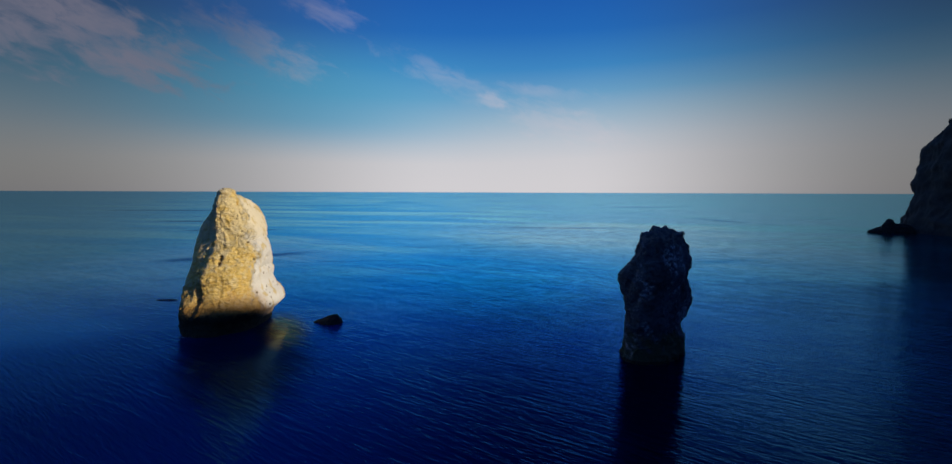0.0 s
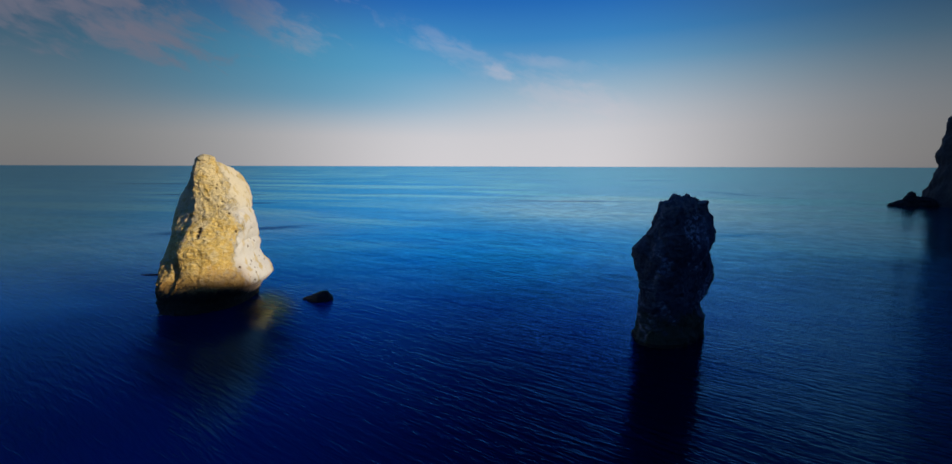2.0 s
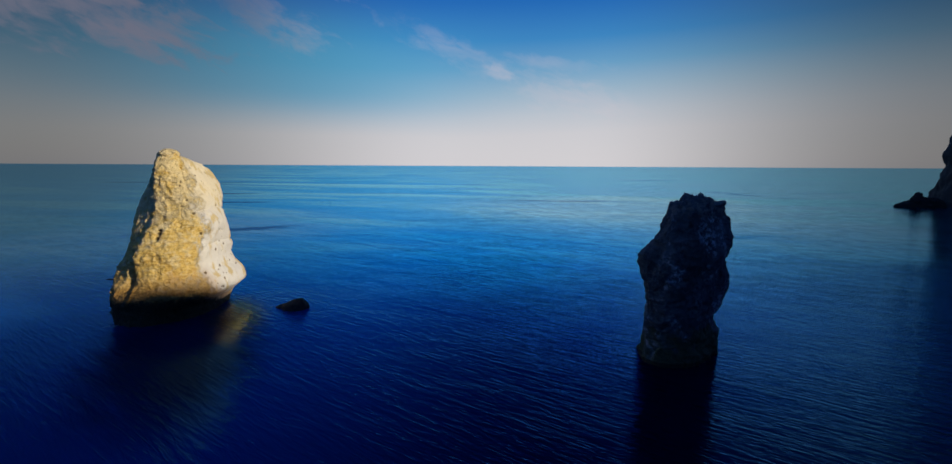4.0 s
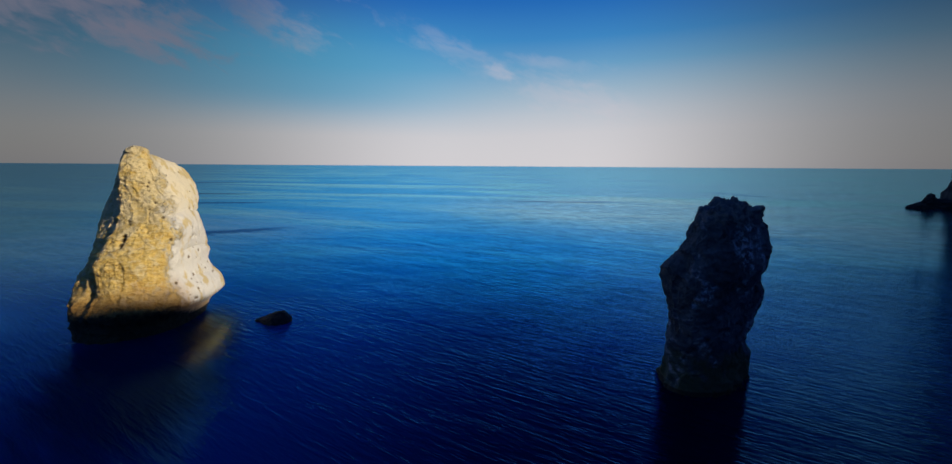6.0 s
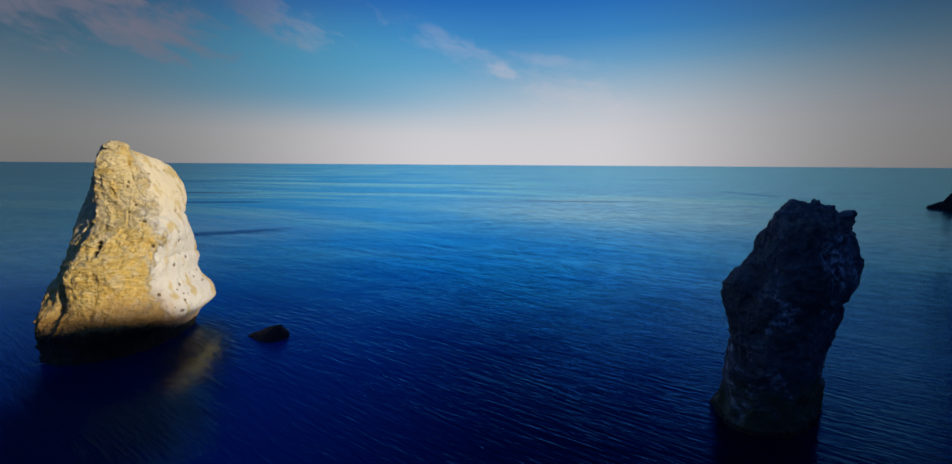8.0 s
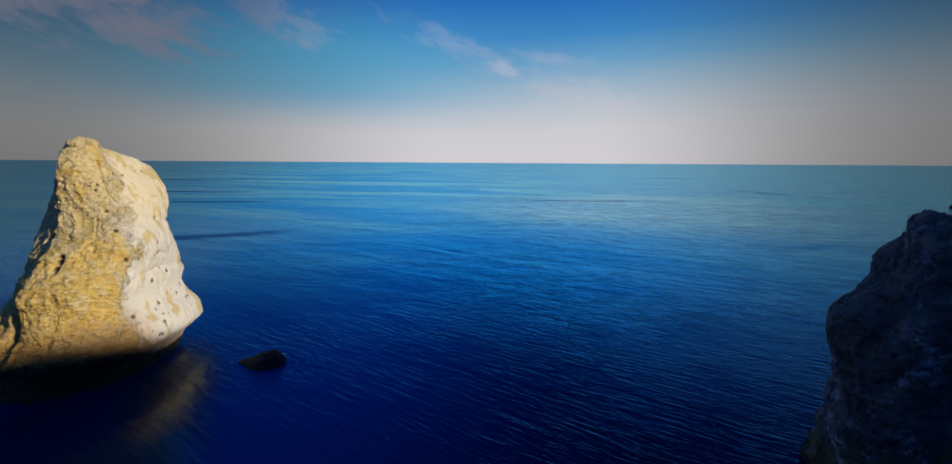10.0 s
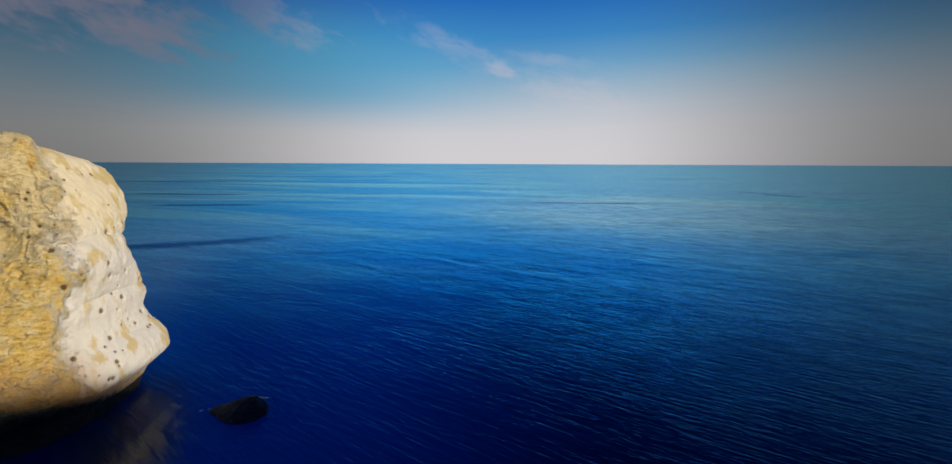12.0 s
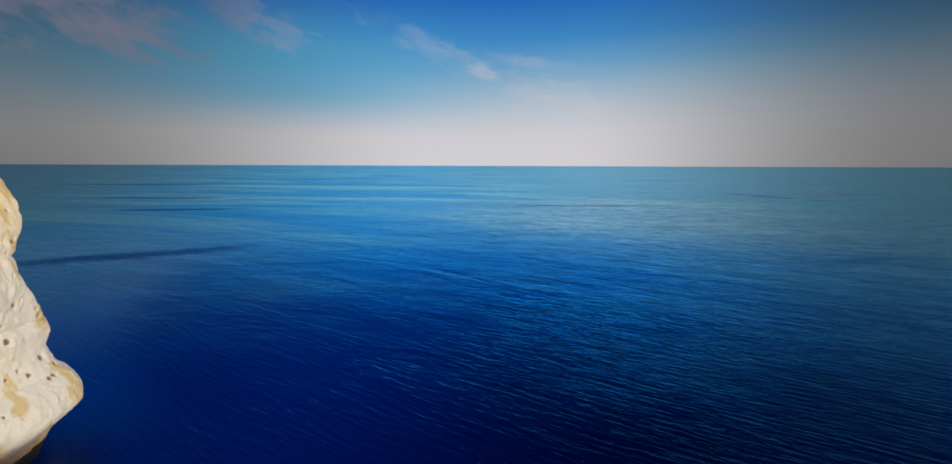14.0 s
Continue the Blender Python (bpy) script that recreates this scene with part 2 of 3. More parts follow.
    # pale veil of glare out beyond the stack, painted into the water's colours
    glare_veil = n.add("ShaderNodeVectorMath", operation="LENGTH")
    n.put(glare_veil.inputs[0], n.mapping(n.mapping(place, shift=(68, -122, 0)), scale=(1 / 42.0, 1 / 66.0, 0)))
    glare_veil = n.smooth(n.math("ADD", glare_veil.outputs["Value"], n.math("MULTIPLY", drift, 0.8)), 1.1, 0.2)
    sheen = n.mix(n.math("MULTIPLY", glare_veil, 0.75), sheen, (0.36, 0.66, 0.95))
    # a wide patch of the bright sky's reflection, painted into the sheen
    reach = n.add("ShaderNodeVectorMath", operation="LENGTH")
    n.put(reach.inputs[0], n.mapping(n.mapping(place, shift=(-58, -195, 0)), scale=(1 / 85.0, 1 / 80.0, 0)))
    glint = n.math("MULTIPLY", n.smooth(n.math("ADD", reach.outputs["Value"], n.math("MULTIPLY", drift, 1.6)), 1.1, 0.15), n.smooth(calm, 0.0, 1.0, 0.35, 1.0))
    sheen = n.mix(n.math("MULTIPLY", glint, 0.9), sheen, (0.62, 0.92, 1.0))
    # weaker reflection on wavelet faces that lean away, painted as a darker sheen
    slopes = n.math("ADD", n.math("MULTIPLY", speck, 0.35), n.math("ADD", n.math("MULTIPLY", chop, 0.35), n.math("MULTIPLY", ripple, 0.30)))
    slope_shade = n.smooth(slopes, 0.40, 0.57, n.smooth(rightward, 0.05, 0.6, 0.90, 0.70), 1.0)
    sheen = n.mix(n.smooth(open_sea, 0.0, 0.3), sheen, n.mix(1.0, sheen, slope_shade, "MULTIPLY"))
    sheen = n.mix(n.math("MULTIPLY", streak, 0.85), sheen, (0.04, 0.17, 0.42))
    # light that comes back out of the water spreads below the surface
    deep = n.add("ShaderNodeSubsurfaceScattering", falloff="BURLEY")
    deep.inputs["Scale"].default_value = 9.0
    deep.inputs["Radius"].default_value = (0.3, 1.0, 2.0)
    # body colour by place: dark to the east, paler westward, the stack's painted reflections at its foot
    westward = n.smooth(n.math("ADD", east, n.math("MULTIPLY", drift, 20.0)), 8.0, -18.0)
    depth = n.mix(westward, (0.0001, 0.0030, 0.024), (0.0005, 0.046, 0.310))
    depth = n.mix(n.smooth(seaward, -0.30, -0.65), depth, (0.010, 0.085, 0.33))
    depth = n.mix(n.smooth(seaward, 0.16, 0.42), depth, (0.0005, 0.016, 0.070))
    # the far right's missing reflected brightness is put into the body colour
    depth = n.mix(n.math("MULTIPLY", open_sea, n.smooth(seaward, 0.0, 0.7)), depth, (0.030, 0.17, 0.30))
    depth = n.mix(n.math("MULTIPLY", glare_veil, 0.6), depth, (0.040, 0.17, 0.40))
    # varied at random and darkened towards the nearest water
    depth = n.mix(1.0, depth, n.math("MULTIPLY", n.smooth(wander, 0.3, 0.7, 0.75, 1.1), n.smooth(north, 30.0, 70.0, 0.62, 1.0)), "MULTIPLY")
    n.put(deep.inputs["Color"], n.mix(n.math("MULTIPLY", gold_reflection, 0.45), n.mix(n.math("MULTIPLY", dark_reflection, 0.8), depth, (0.0008, 0.008, 0.026)), (0.070, 0.056, 0.009)))
    n.put(deep.inputs["Normal"], full)
    face = n.add("ShaderNodeBsdfGlossy")
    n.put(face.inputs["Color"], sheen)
    n.put(face.inputs["Roughness"], n.smooth(open_sea, 0, 1, 0.10, 0.11))
    n.put(face.inputs["Normal"], full)
    fresnel = n.add("ShaderNodeFresnel")
    fresnel.inputs["IOR"].default_value = 1.33
    n.put(fresnel.inputs["Normal"], n.bump(n.math("MULTIPLY", ripple, stir), 0.10, 1.0, n.bump(n.math("MULTIPLY", wave, n.smooth(open_sea, 0, 1, 0.2, 1.1)), 0.30, 1.0, n.bump(n.math("MULTIPLY", n.math("ADD", train.outputs["Fac"], thread), stir), 0.015, 1.0))))
    both = n.add("ShaderNodeMixShader")
    n.put(both.inputs[0], n.math("MULTIPLY", n.math("POWER", fresnel.outputs[0], 1.45), n.smooth(rightward, 0, 1, 3.6, 6.0), clamp=True))
    n.put(both.inputs[1], deep.outputs[0])
    n.put(both.inputs[2], face.outputs[0])
    output = [node for node in m.node_tree.nodes if node.type == "OUTPUT_MATERIAL"][0]
    n.put(output.inputs[0], both.outputs[0])
    return m


def pale_rock_material():
    m, n, s, place = material("pale_limestone")
    split = n.add("ShaderNodeSeparateXYZ")
    n.put(split.inputs[0], place)
    east, north, up = split.outputs
    tilted = n.mapping(place, turn=(radians(20), radians(14), 0))
    broad = n.noise(place, 0.35, 5, 0.6)
    patch = n.noise(place, 0.9, 6, 0.62, 0.6)
    grain = n.noise(place, 2.2, 8, 0.62)
    beds = n.noise(n.mapping(tilted, scale=(0.7, 0.7, 2.9)), 1.0, 9, 0.68, 0.6)
    crumb = n.noise(n.mapping(tilted, scale=(1, 1, 1.8)), 5.0, 6, 0.7)
    # ochre rind, worn through to cream in blotches and all over the upper part
    ochre = n.ramp(beds, [(0.28, (0.36, 0.20, 0.045)), (0.40, (0.60, 0.385, 0.085)), (0.53, (0.72, 0.515, 0.15)), (0.70, (0.78, 0.63, 0.29))])
    cream = n.mix(crumb, (0.68, 0.54, 0.26), (0.78, 0.66, 0.40))
    bare = n.smooth(n.math("ADD", patch, n.smooth(up, 8.0, 12.5, -0.04, 0.10)), 0.475, 0.575)
    tan = n.mix(n.math("MULTIPLY", bare, 0.82), ochre, cream)
    tan = n.mix(n.math("MULTIPLY", n.smooth(grain, 0.54, 0.64), 0.6), tan, (0.68, 0.55, 0.29))
    tan = n.mix(n.math("MULTIPLY", n.smooth(crumb, 0.44, 0.32), 0.6), tan, (0.13, 0.075, 0.024))
    fleck = n.noise(n.mapping(tilted, scale=(1.0, 1.0, 2.6)), 3.0, 5, 0.72, 0.5)
    tan = n.mix(n.math("MULTIPLY", n.smooth(fleck, 0.60, 0.68), 0.6), tan, (0.24, 0.115, 0.030))
    tan = n.mix(n.math("MULTIPLY", n.smooth(fleck, 0.42, 0.34), 0.7), tan, (0.74, 0.63, 0.38))
    chalk = n.mix(grain, (0.66, 0.635, 0.575), (0.60, 0.57, 0.50))
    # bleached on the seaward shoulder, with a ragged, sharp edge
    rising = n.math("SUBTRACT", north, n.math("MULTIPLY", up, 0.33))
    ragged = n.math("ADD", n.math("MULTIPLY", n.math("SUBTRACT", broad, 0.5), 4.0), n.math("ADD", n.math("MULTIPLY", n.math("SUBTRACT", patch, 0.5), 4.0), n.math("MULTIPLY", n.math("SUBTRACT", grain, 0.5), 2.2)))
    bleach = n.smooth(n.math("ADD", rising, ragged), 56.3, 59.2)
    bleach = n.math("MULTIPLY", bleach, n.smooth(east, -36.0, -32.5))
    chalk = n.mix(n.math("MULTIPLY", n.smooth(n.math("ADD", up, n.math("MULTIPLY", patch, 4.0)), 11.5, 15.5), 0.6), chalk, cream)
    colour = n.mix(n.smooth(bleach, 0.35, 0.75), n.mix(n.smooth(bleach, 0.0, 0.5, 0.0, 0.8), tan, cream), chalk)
    # ochre runs down the white
    runs = n.noise(n.mapping(place, scale=(0.75, 0.75, 0.30), shift=(0.3, 0.1, 0)), 1.0, 4, 0.5, 0.2)
    run = n.math("MULTIPLY", n.smooth(runs, 0.54, 0.62), n.smooth(crumb, 0.30, 0.46, 0.55, 1.0))
    colour = n.mix(n.math("MULTIPLY", run, n.smooth(bleach, 0, 1, 0.5, 0.8)), colour, (0.52, 0.39, 0.145))
    # rusty run-off above the splash line, weed at it, with the foot's shade painted in
    rust = n.math("MULTIPLY", n.smooth(n.math("ADD", up, n.math("MULTIPLY", n.math("SUBTRACT", runs, 0.5), 3.0)), 6.0, 3.6), n.smooth(north, 62.0, 58.5))
    colour = n.mix(n.math("MULTIPLY", rust, 0.65), colour, n.mix(crumb, (0.26, 0.125, 0.028), (0.46, 0.25, 0.06)))
    # the dark band climbs towards the front, where the foot stands in shadow
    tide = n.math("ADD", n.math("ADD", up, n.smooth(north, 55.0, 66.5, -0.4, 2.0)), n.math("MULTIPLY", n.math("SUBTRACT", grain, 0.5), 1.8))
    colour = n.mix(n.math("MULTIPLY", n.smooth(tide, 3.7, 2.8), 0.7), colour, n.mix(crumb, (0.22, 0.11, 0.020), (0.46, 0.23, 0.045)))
    weed_shade = n.smooth(tide, 2.7, 1.9)
    colour = n.mix(weed_shade, colour, n.mix(crumb, (0.018, 0.017, 0.008), (0.052, 0.048, 0.024)))
    # ochre stain in the pits, with the shade of their hollows painted in
    stain_shade = n.add("ShaderNodeAttribute", attribute_name="pit_stain_shade").outputs["Fac"]
    colour = n.mix(n.math("MULTIPLY", stain_shade, 0.9), colour, (0.105, 0.060, 0.018))
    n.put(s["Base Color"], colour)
    s["Roughness"].default_value = 0.9
    rind = n.math("SUBTRACT", 1.0, bleach)
    relief = n.bump(n.math("MULTIPLY", grain, n.smooth(rind, 0, 1, 0.3, 1.0)), 0.08, 0.8)
    relief = n.bump(n.math("MULTIPLY", n.smooth(fleck, 0.66, 0.56), n.smooth(rind, 0, 1, 0.0, 1.0)), 0.10, 0.8, relief)
    relief = n.bump(n.math("MULTIPLY", beds, n.smooth(rind, 0, 1, 0.25, 1.0)), 0.20, 0.9, relief)
    relief = n.bump(n.math("MULTIPLY", n.smooth(patch, 0.47, 0.56), n.smooth(rind, 0, 1, 0.1, 1.0)), 0.04, 0.7, relief)
    n.put(s["Normal"], n.bump(n.math("MULTIPLY", crumb, n.smooth(rind, 0, 1, 0.3, 1.0)), 0.11, 0.9, relief))
    return m


def dark_rock_material(name, dark, light, flecks):
    m, n, s, place = material(name)
    broad = n.noise(place, 0.4, 6, 0.6)
    grain = n.noise(place, 2.6, 8, 0.62)
    colour = n.mix(n.smooth(broad, 0.3, 0.7), dark, light)
    colour = n.mix(n.smooth(grain, 0.42, 0.75), colour, tuple(c * 0.5 for c in dark))
    if flecks:
        split = n.add("ShaderNodeSeparateXYZ")
        n.put(split.inputs[0], place)
        ledge = n.math("MULTIPLY", n.smooth(split.outputs[2], 1.4, 2.6), n.smooth(split.outputs[2], 7.0, 4.6))
        where = n.noise(n.mapping(place, scale=(1, 1, 0.6)), 0.40, 6, 0.6, 0.5)
        spots = n.math("MULTIPLY", n.smooth(n.math("ADD", where, n.math("MULTIPLY", ledge, 0.035)), 0.51, 0.62), n.smooth(grain, 0.44, 0.60))
        colour = n.mix(spots, colour, (0.33, 0.385, 0.48))
        cap = n.math("MULTIPLY", n.smooth(split.outputs[2], 12.4, 13.3), n.smooth(grain, 0.42, 0.58))
        colour = n.mix(n.math("MULTIPLY", cap, 0.8), colour, (0.20, 0.185, 0.18))
        algae = n.smooth(n.math("ADD", split.outputs[2], n.math("MULTIPLY", n.math("SUBTRACT", broad, 0.5), 14.0)), 3.6, 1.2)
        colour = n.mix(n.math("MULTIPLY", algae, 0.75), colour, (0.060, 0.066, 0.018))
    n.put(s["Base Color"], colour)
    s["Roughness"].default_value = 0.85
    n.put(s["Normal"], n.bump(n.noise(place, 6.0, 6, 0.65), 0.06, 0.7, n.bump(grain, 0.2, 0.8)))
    return m


WATER = water_material()
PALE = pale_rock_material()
DARK = dark_rock_material("dark_volcanic_rock", (0.026, 0.034, 0.046), (0.080, 0.102, 0.132), True)
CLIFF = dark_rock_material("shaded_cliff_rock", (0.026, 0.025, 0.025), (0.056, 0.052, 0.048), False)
REEF = dark_rock_material("wet_reef_rock", (0.010, 0.010, 0.011), (0.022, 0.021, 0.020), False)

RED_REEF = dark_rock_material("reddish_reef_rock", (0.10, 0.050, 0.040), (0.14, 0.075, 0.055), False)


def foam_material():
    m, n, s, place = material("sea_foam")
    n.put(s["Base Color"], n.mix(n.noise(place, 9.0, 4, 0.6), (0.20, 0.27, 0.35), (0.50, 0.58, 0.66)))
    s["Roughness"].default_value = 0.7
    n.put(s["Normal"], n.bump(n.noise(place, 30.0, 4, 0.6), 0.02, 0.8))
    return m


FOAM = foam_material()
WEED = dark_rock_material("weedy_wet_rock", (0.016, 0.016, 0.008), (0.045, 0.040, 0.018), False)


# ---- shaping ----
def lattice(ix, iy, iz, seed):
    h = (ix * 374761393 + iy * 668265263 + iz * 2147483647 + seed * 144665) & 0x7FFFFFFF
    h = ((h ^ (h >> 13)) * 1274126177) & 0x7FFFFFFF
    return ((h ^ (h >> 16)) & 0xFFFF) / 32767.5 - 1.0


def value_noise(p, seed=0):
    """Smooth noise in -1..1 at the points p."""
    base = np.floor(p).astype(np.int64)
    f = p - base
    f = f * f * f * (f * (f * 6 - 15) + 10)
    total = 0
    for dx in (0, 1):
        for dy in (0, 1):
            for dz in (0, 1):
                w = (f[..., 0] if dx else 1 - f[..., 0]) * (f[..., 1] if dy else 1 - f[..., 1]) * (f[..., 2] if dz else 1 - f[..., 2])
                total = total + w * lattice(base[..., 0] + dx, base[..., 1] + dy, base[..., 2] + dz, seed)
    return total


def fractal(p, octaves=4, seed=0, ridged=False):
    total, amount = 0, 1.0
    for k in range(octaves):
        v = value_noise(p * 2.03 ** k + 17.3 * k, seed + k)
        total = total + amount * ((0.5 - np.abs(v)) * 2 if ridged else v)
        amount *= 0.5
    return total


def facets(p, cell, seed):
    """Broken rock: every cell of a scattered pattern is a tilted block of its own."""
    q = p / cell
    base = np.floor(q).astype(np.int64)
    nearest = np.full(p.shape[:-1], 9.0)
    value = np.zeros(p.shape[:-1])
    for dx in (-1, 0, 1):
        for dy in (-1, 0, 1):
            for dz in (-1, 0, 1):
                c = base + np.array((dx, dy, dz))
                jitter = np.stack([lattice(c[..., 0], c[..., 1], c[..., 2], seed + k) for k in (1, 2, 3)], -1) * 0.45 + 0.5
                tilt = np.stack([lattice(c[..., 0], c[..., 1], c[..., 2], seed + k) for k in (4, 5, 6)], -1)
                off = q - c - jitter
                away = (off * off).sum(-1)
                closer = away < nearest
                nearest = np.where(closer, away, nearest)
                value = np.where(closer, (off * tilt).sum(-1) + 0.35 * lattice(c[..., 0], c[..., 1], c[..., 2], seed + 7), value)
    return value * cell


def cross_section(corners, rounding=2, fitted=True):
    """Radius by angle of a rounded outline; fitted, it spans -1..1 both ways."""
    p = np.array(corners, float)
    for _ in range(rounding):
        q = np.roll(p, -1, 0)
        p = np.stack([p * 0.75 + q * 0.25, p * 0.25 + q * 0.75], 1).reshape(-1, 2)
    if fitted:
        low, high = p.min(0), p.max(0)
        p = (p - low) / (high - low) * 2 - 1
    angle = np.arctan2(p[:, 1], p[:, 0]) % (2 * math.pi)
    order = np.argsort(angle)
    angle, radius = angle[order], np.hypot(p[:, 0], p[:, 1])[order]
    return lambda a: np.interp(a % (2 * math.pi), np.r_[angle[-1] - 2 * math.pi, angle, angle[0] + 2 * math.pi], np.r_[radius[-1], radius, radius[0]])


def curve_through(at, xs, ys):
    """A smooth curve (cubic Hermite) through the given values."""
    xs, ys = np.array(xs, float), np.array(ys, float)
    slope = np.gradient(ys, xs)
    i = np.clip(np.searchsorted(xs, at) - 1, 0, len(xs) - 2)
    h = xs[i + 1] - xs[i]
    t = np.clip((at - xs[i]) / h, 0, 1)
    return ((2 * t ** 3 - 3 * t ** 2 + 1) * ys[i] + (t ** 3 - 2 * t ** 2 + t) * h * slope[i] + (3 * t ** 2 - 2 * t ** 3) * ys[i + 1] + (t ** 3 - t ** 2) * h * slope[i + 1])


def grid_object(name, points, mat, closed=True, cap=False):
    """A mesh over a grid of points (rows x columns); the columns may close into a ring, the last row into a point."""
    rows, cols = points.shape[:2]
    verts = points.reshape(-1, 3)
    i, j = np.meshgrid(np.arange(rows - 1), np.arange(cols if closed else cols - 1), indexing="ij")
    k = (j + 1) % cols
    quads = np.stack([i * cols + j, i * cols + k, (i + 1) * cols + k, (i + 1) * cols + j], -1).reshape(-1, 4)
    faces = quads.tolist()
    if cap:
        verts = np.vstack([verts, points[-1].mean(0)])
        last = (rows - 1) * cols
        faces += [(last + c, last + (c + 1) % cols, len(verts) - 1) for c in range(cols)]
    mesh = bpy.data.meshes.new(name)
    mesh.from_pydata(verts.tolist(), [], faces)
    mesh.materials.append(mat)
    mesh.polygons.foreach_set("use_smooth", [True] * len(mesh.polygons))
    mesh.update()
    return new(name, mesh)


def stack_points(levels, section, cols, rows, rough, seed, crown=0.5, foot=-2.0, turn=0.0, plain=None, blocky=0.3, worn=None, lower=None):
    """The surface of a rock pillar: levels are (height, centre x, centre y, half width, half depth). Towards the bearing
    plain (degrees) the face runs straight from foot to top, without the overhangs of the flanks. lower: (section, from, to), another outline below, blended in between two heights."""
    levels = np.array(levels)
    top = levels[-1, 0]
    z = np.linspace(foot, top, rows)
    spine = [curve_through(np.clip(z, 0, top), levels[:, 0], levels[:, c]) for c in (1, 2, 3, 4)]
    crown_rows = 26
    ease = np.linspace(0, math.pi / 2, crown_rows + 1)[1:]
    z = np.r_[z, top + crown * np.sin(ease)]
    shrink = np.r_[np.ones(rows), np.maximum(np.cos(ease), 0.01)]
    spine = [np.r_[v, np.full(crown_rows, v[-1])] for v in spine]
    angle = np.linspace(0, 2 * math.pi, cols, endpoint=False)
    radius = np.repeat(section(angle)[None], len(z), 0)
    if lower is not None:
        share = np.clip((lower[2] - z) / (lower[2] - lower[1]), 0, 1)[:, None]
        share = share * share * (3 - 2 * share)
        radius = radius * (1 - share) + lower[0](angle)[None] * share
    c, s = math.cos(radians(turn)), math.sin(radians(turn))

    def rings(cx, cy, a, b):
        u = (a * shrink)[:, None] * np.cos(angle) * radius
        v = (b * shrink)[:, None] * np.sin(angle) * radius
        return np.stack([cx[:, None] + u * c - v * s, cy[:, None] + u * s + v * c, np.repeat(z[:, None], cols, 1)], -1)

    p = rings(*spine)
    if plain is not None:
        width = rows // 2
        kernel = np.hanning(2 * width + 1)
        calm = [np.convolve(np.pad(v, width, mode="edge"), kernel / kernel.sum(), mode="valid") for v in spine]
        facing = np.cos(angle + radians(turn) - radians(plain))
        share = np.clip(facing * 1.8 - 0.4, 0, 1.0)[None, :, None]
        p = p * (1 - share) + rings(*calm) * share
    out = np.stack([np.cos(angle) * c - np.sin(angle) * s, np.cos(angle) * s + np.sin(angle) * c, np.zeros(cols)], -1)[None] * np.minimum(1, shrink + 0.15)[:, None, None]
    out[..., 2] += (1 - shrink)[:, None]
    warp = p + 0.35 * np.stack([value_noise(p * 0.9 + k * 31, seed + k) for k in (1, 2, 3)], -1)
    d = 0.14 * fractal(warp * 0.4, 3, seed) + 0.22 * fractal(warp * np.array((0.8, 0.8, 0.6)), 4, seed + 9, True) - 0.08
    wear = worn(p) if worn is not None else 0.0
    d = d * (1 - 0.85 * wear) + (1 - wear) * blocky * (0.42 * facets(warp, 1.9, seed + 60) + 0.5 * facets(warp + 3.3, 0.75, seed + 80) + 0.45 * facets(p + 7.7, 0.3, seed + 85))
    d = d + 0.05 * fractal(p * 2.6, 3, seed + 20)
    return p + out * (rough * d)[..., None], out


# ---- the sea ----
def build_sea():
    rings = np.r_[0.5, np.geomspace(8, 7200, 44)]
    angle = np.linspace(0, 2 * math.pi, 128, endpoint=False)
    p = np.stack([rings[:, None] * np.cos(angle), rings[:, None] * np.sin(angle) + 40, np.zeros((len(rings), 128))], -1)
    sea = grid_object("water", p[::-1], WATER, True, True)
    tagged(sea, "deep blue sea with fine wind ripples reaching the horizon", "sea", kind="structure")


build_sea()


# ---- the coast ----
def build_coast():
    """Cliffs from the dark headland round the bay behind the viewer."""
    way = np.array([(1500, 700), (800, 420), (420, 300), (250, 246), (199, 213), (196, 190), (214, 150), (205, 90), (165, 40), (128, 8), (116, -30), (100, -90), (40, -150), (-60, -185), (-200, -200), (-500, -300), (-1400, -420)], float)
    along = np.r_[0, np.cumsum(np.hypot(*np.diff(way, axis=0).T))]
    s = np.unique(np.r_[np.linspace(0, along[-1], 500), np.linspace(along[3], along[12], 700)])
    x, y = curve_through(s, along, way[:, 0]), curve_through(s, along, way[:, 1])
    tx, ty = np.gradient(x, s), np.gradient(y, s)
    size = np.hypot(tx, ty)
    inland = np.stack([-ty / size, tx / size], -1)
    # unseen crests on the sun's side are set by the shadow they cast
    crest = np.interp(s, along, (70, 64, 60, 58, 58, 60, 68, 86, 80, 57, 67, 66, 72, 70, 66, 60, 50))
    # height and setback of the face, as shares of the crest's height
    share = np.r_[np.linspace(-0.05, 1.0, 64), 1.01, 1.03, 1.06, 1.1]
    back = np.interp(share, (-0.05, 0, 0.12, 0.3, 0.5, 0.68, 0.82, 0.92, 1.0, 1.01, 1.03, 1.06, 1.1), (-3, 0, 4, 7, 8, 9.5, 14, 20, 30, 60, 110, 220, 500))
    p = np.stack([x[None] + back[:, None] * inland[:, 0], y[None] + back[:, None] * inland[:, 1], share[:, None] * crest[None]], -1)
    d = 3.0 * fractal(p * 0.05, 3, 40) + 1.5 * fractal(p * np.array((0.13, 0.13, 0.09)), 4, 50, True)
    p[..., :2] -= (d * np.clip(share * 6 + 0.4, 0.2, 1)[:, None])[..., None] * inland[None]
    p[..., 2] += np.clip(share - 0.2, 0, 1)[:, None] * 1.2 * fractal(p * 0.09, 3, 70)
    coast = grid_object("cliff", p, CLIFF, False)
    tagged(coast, "dark shaded sea cliff of a rocky headland", "cliff", kind="structure")


build_coast()


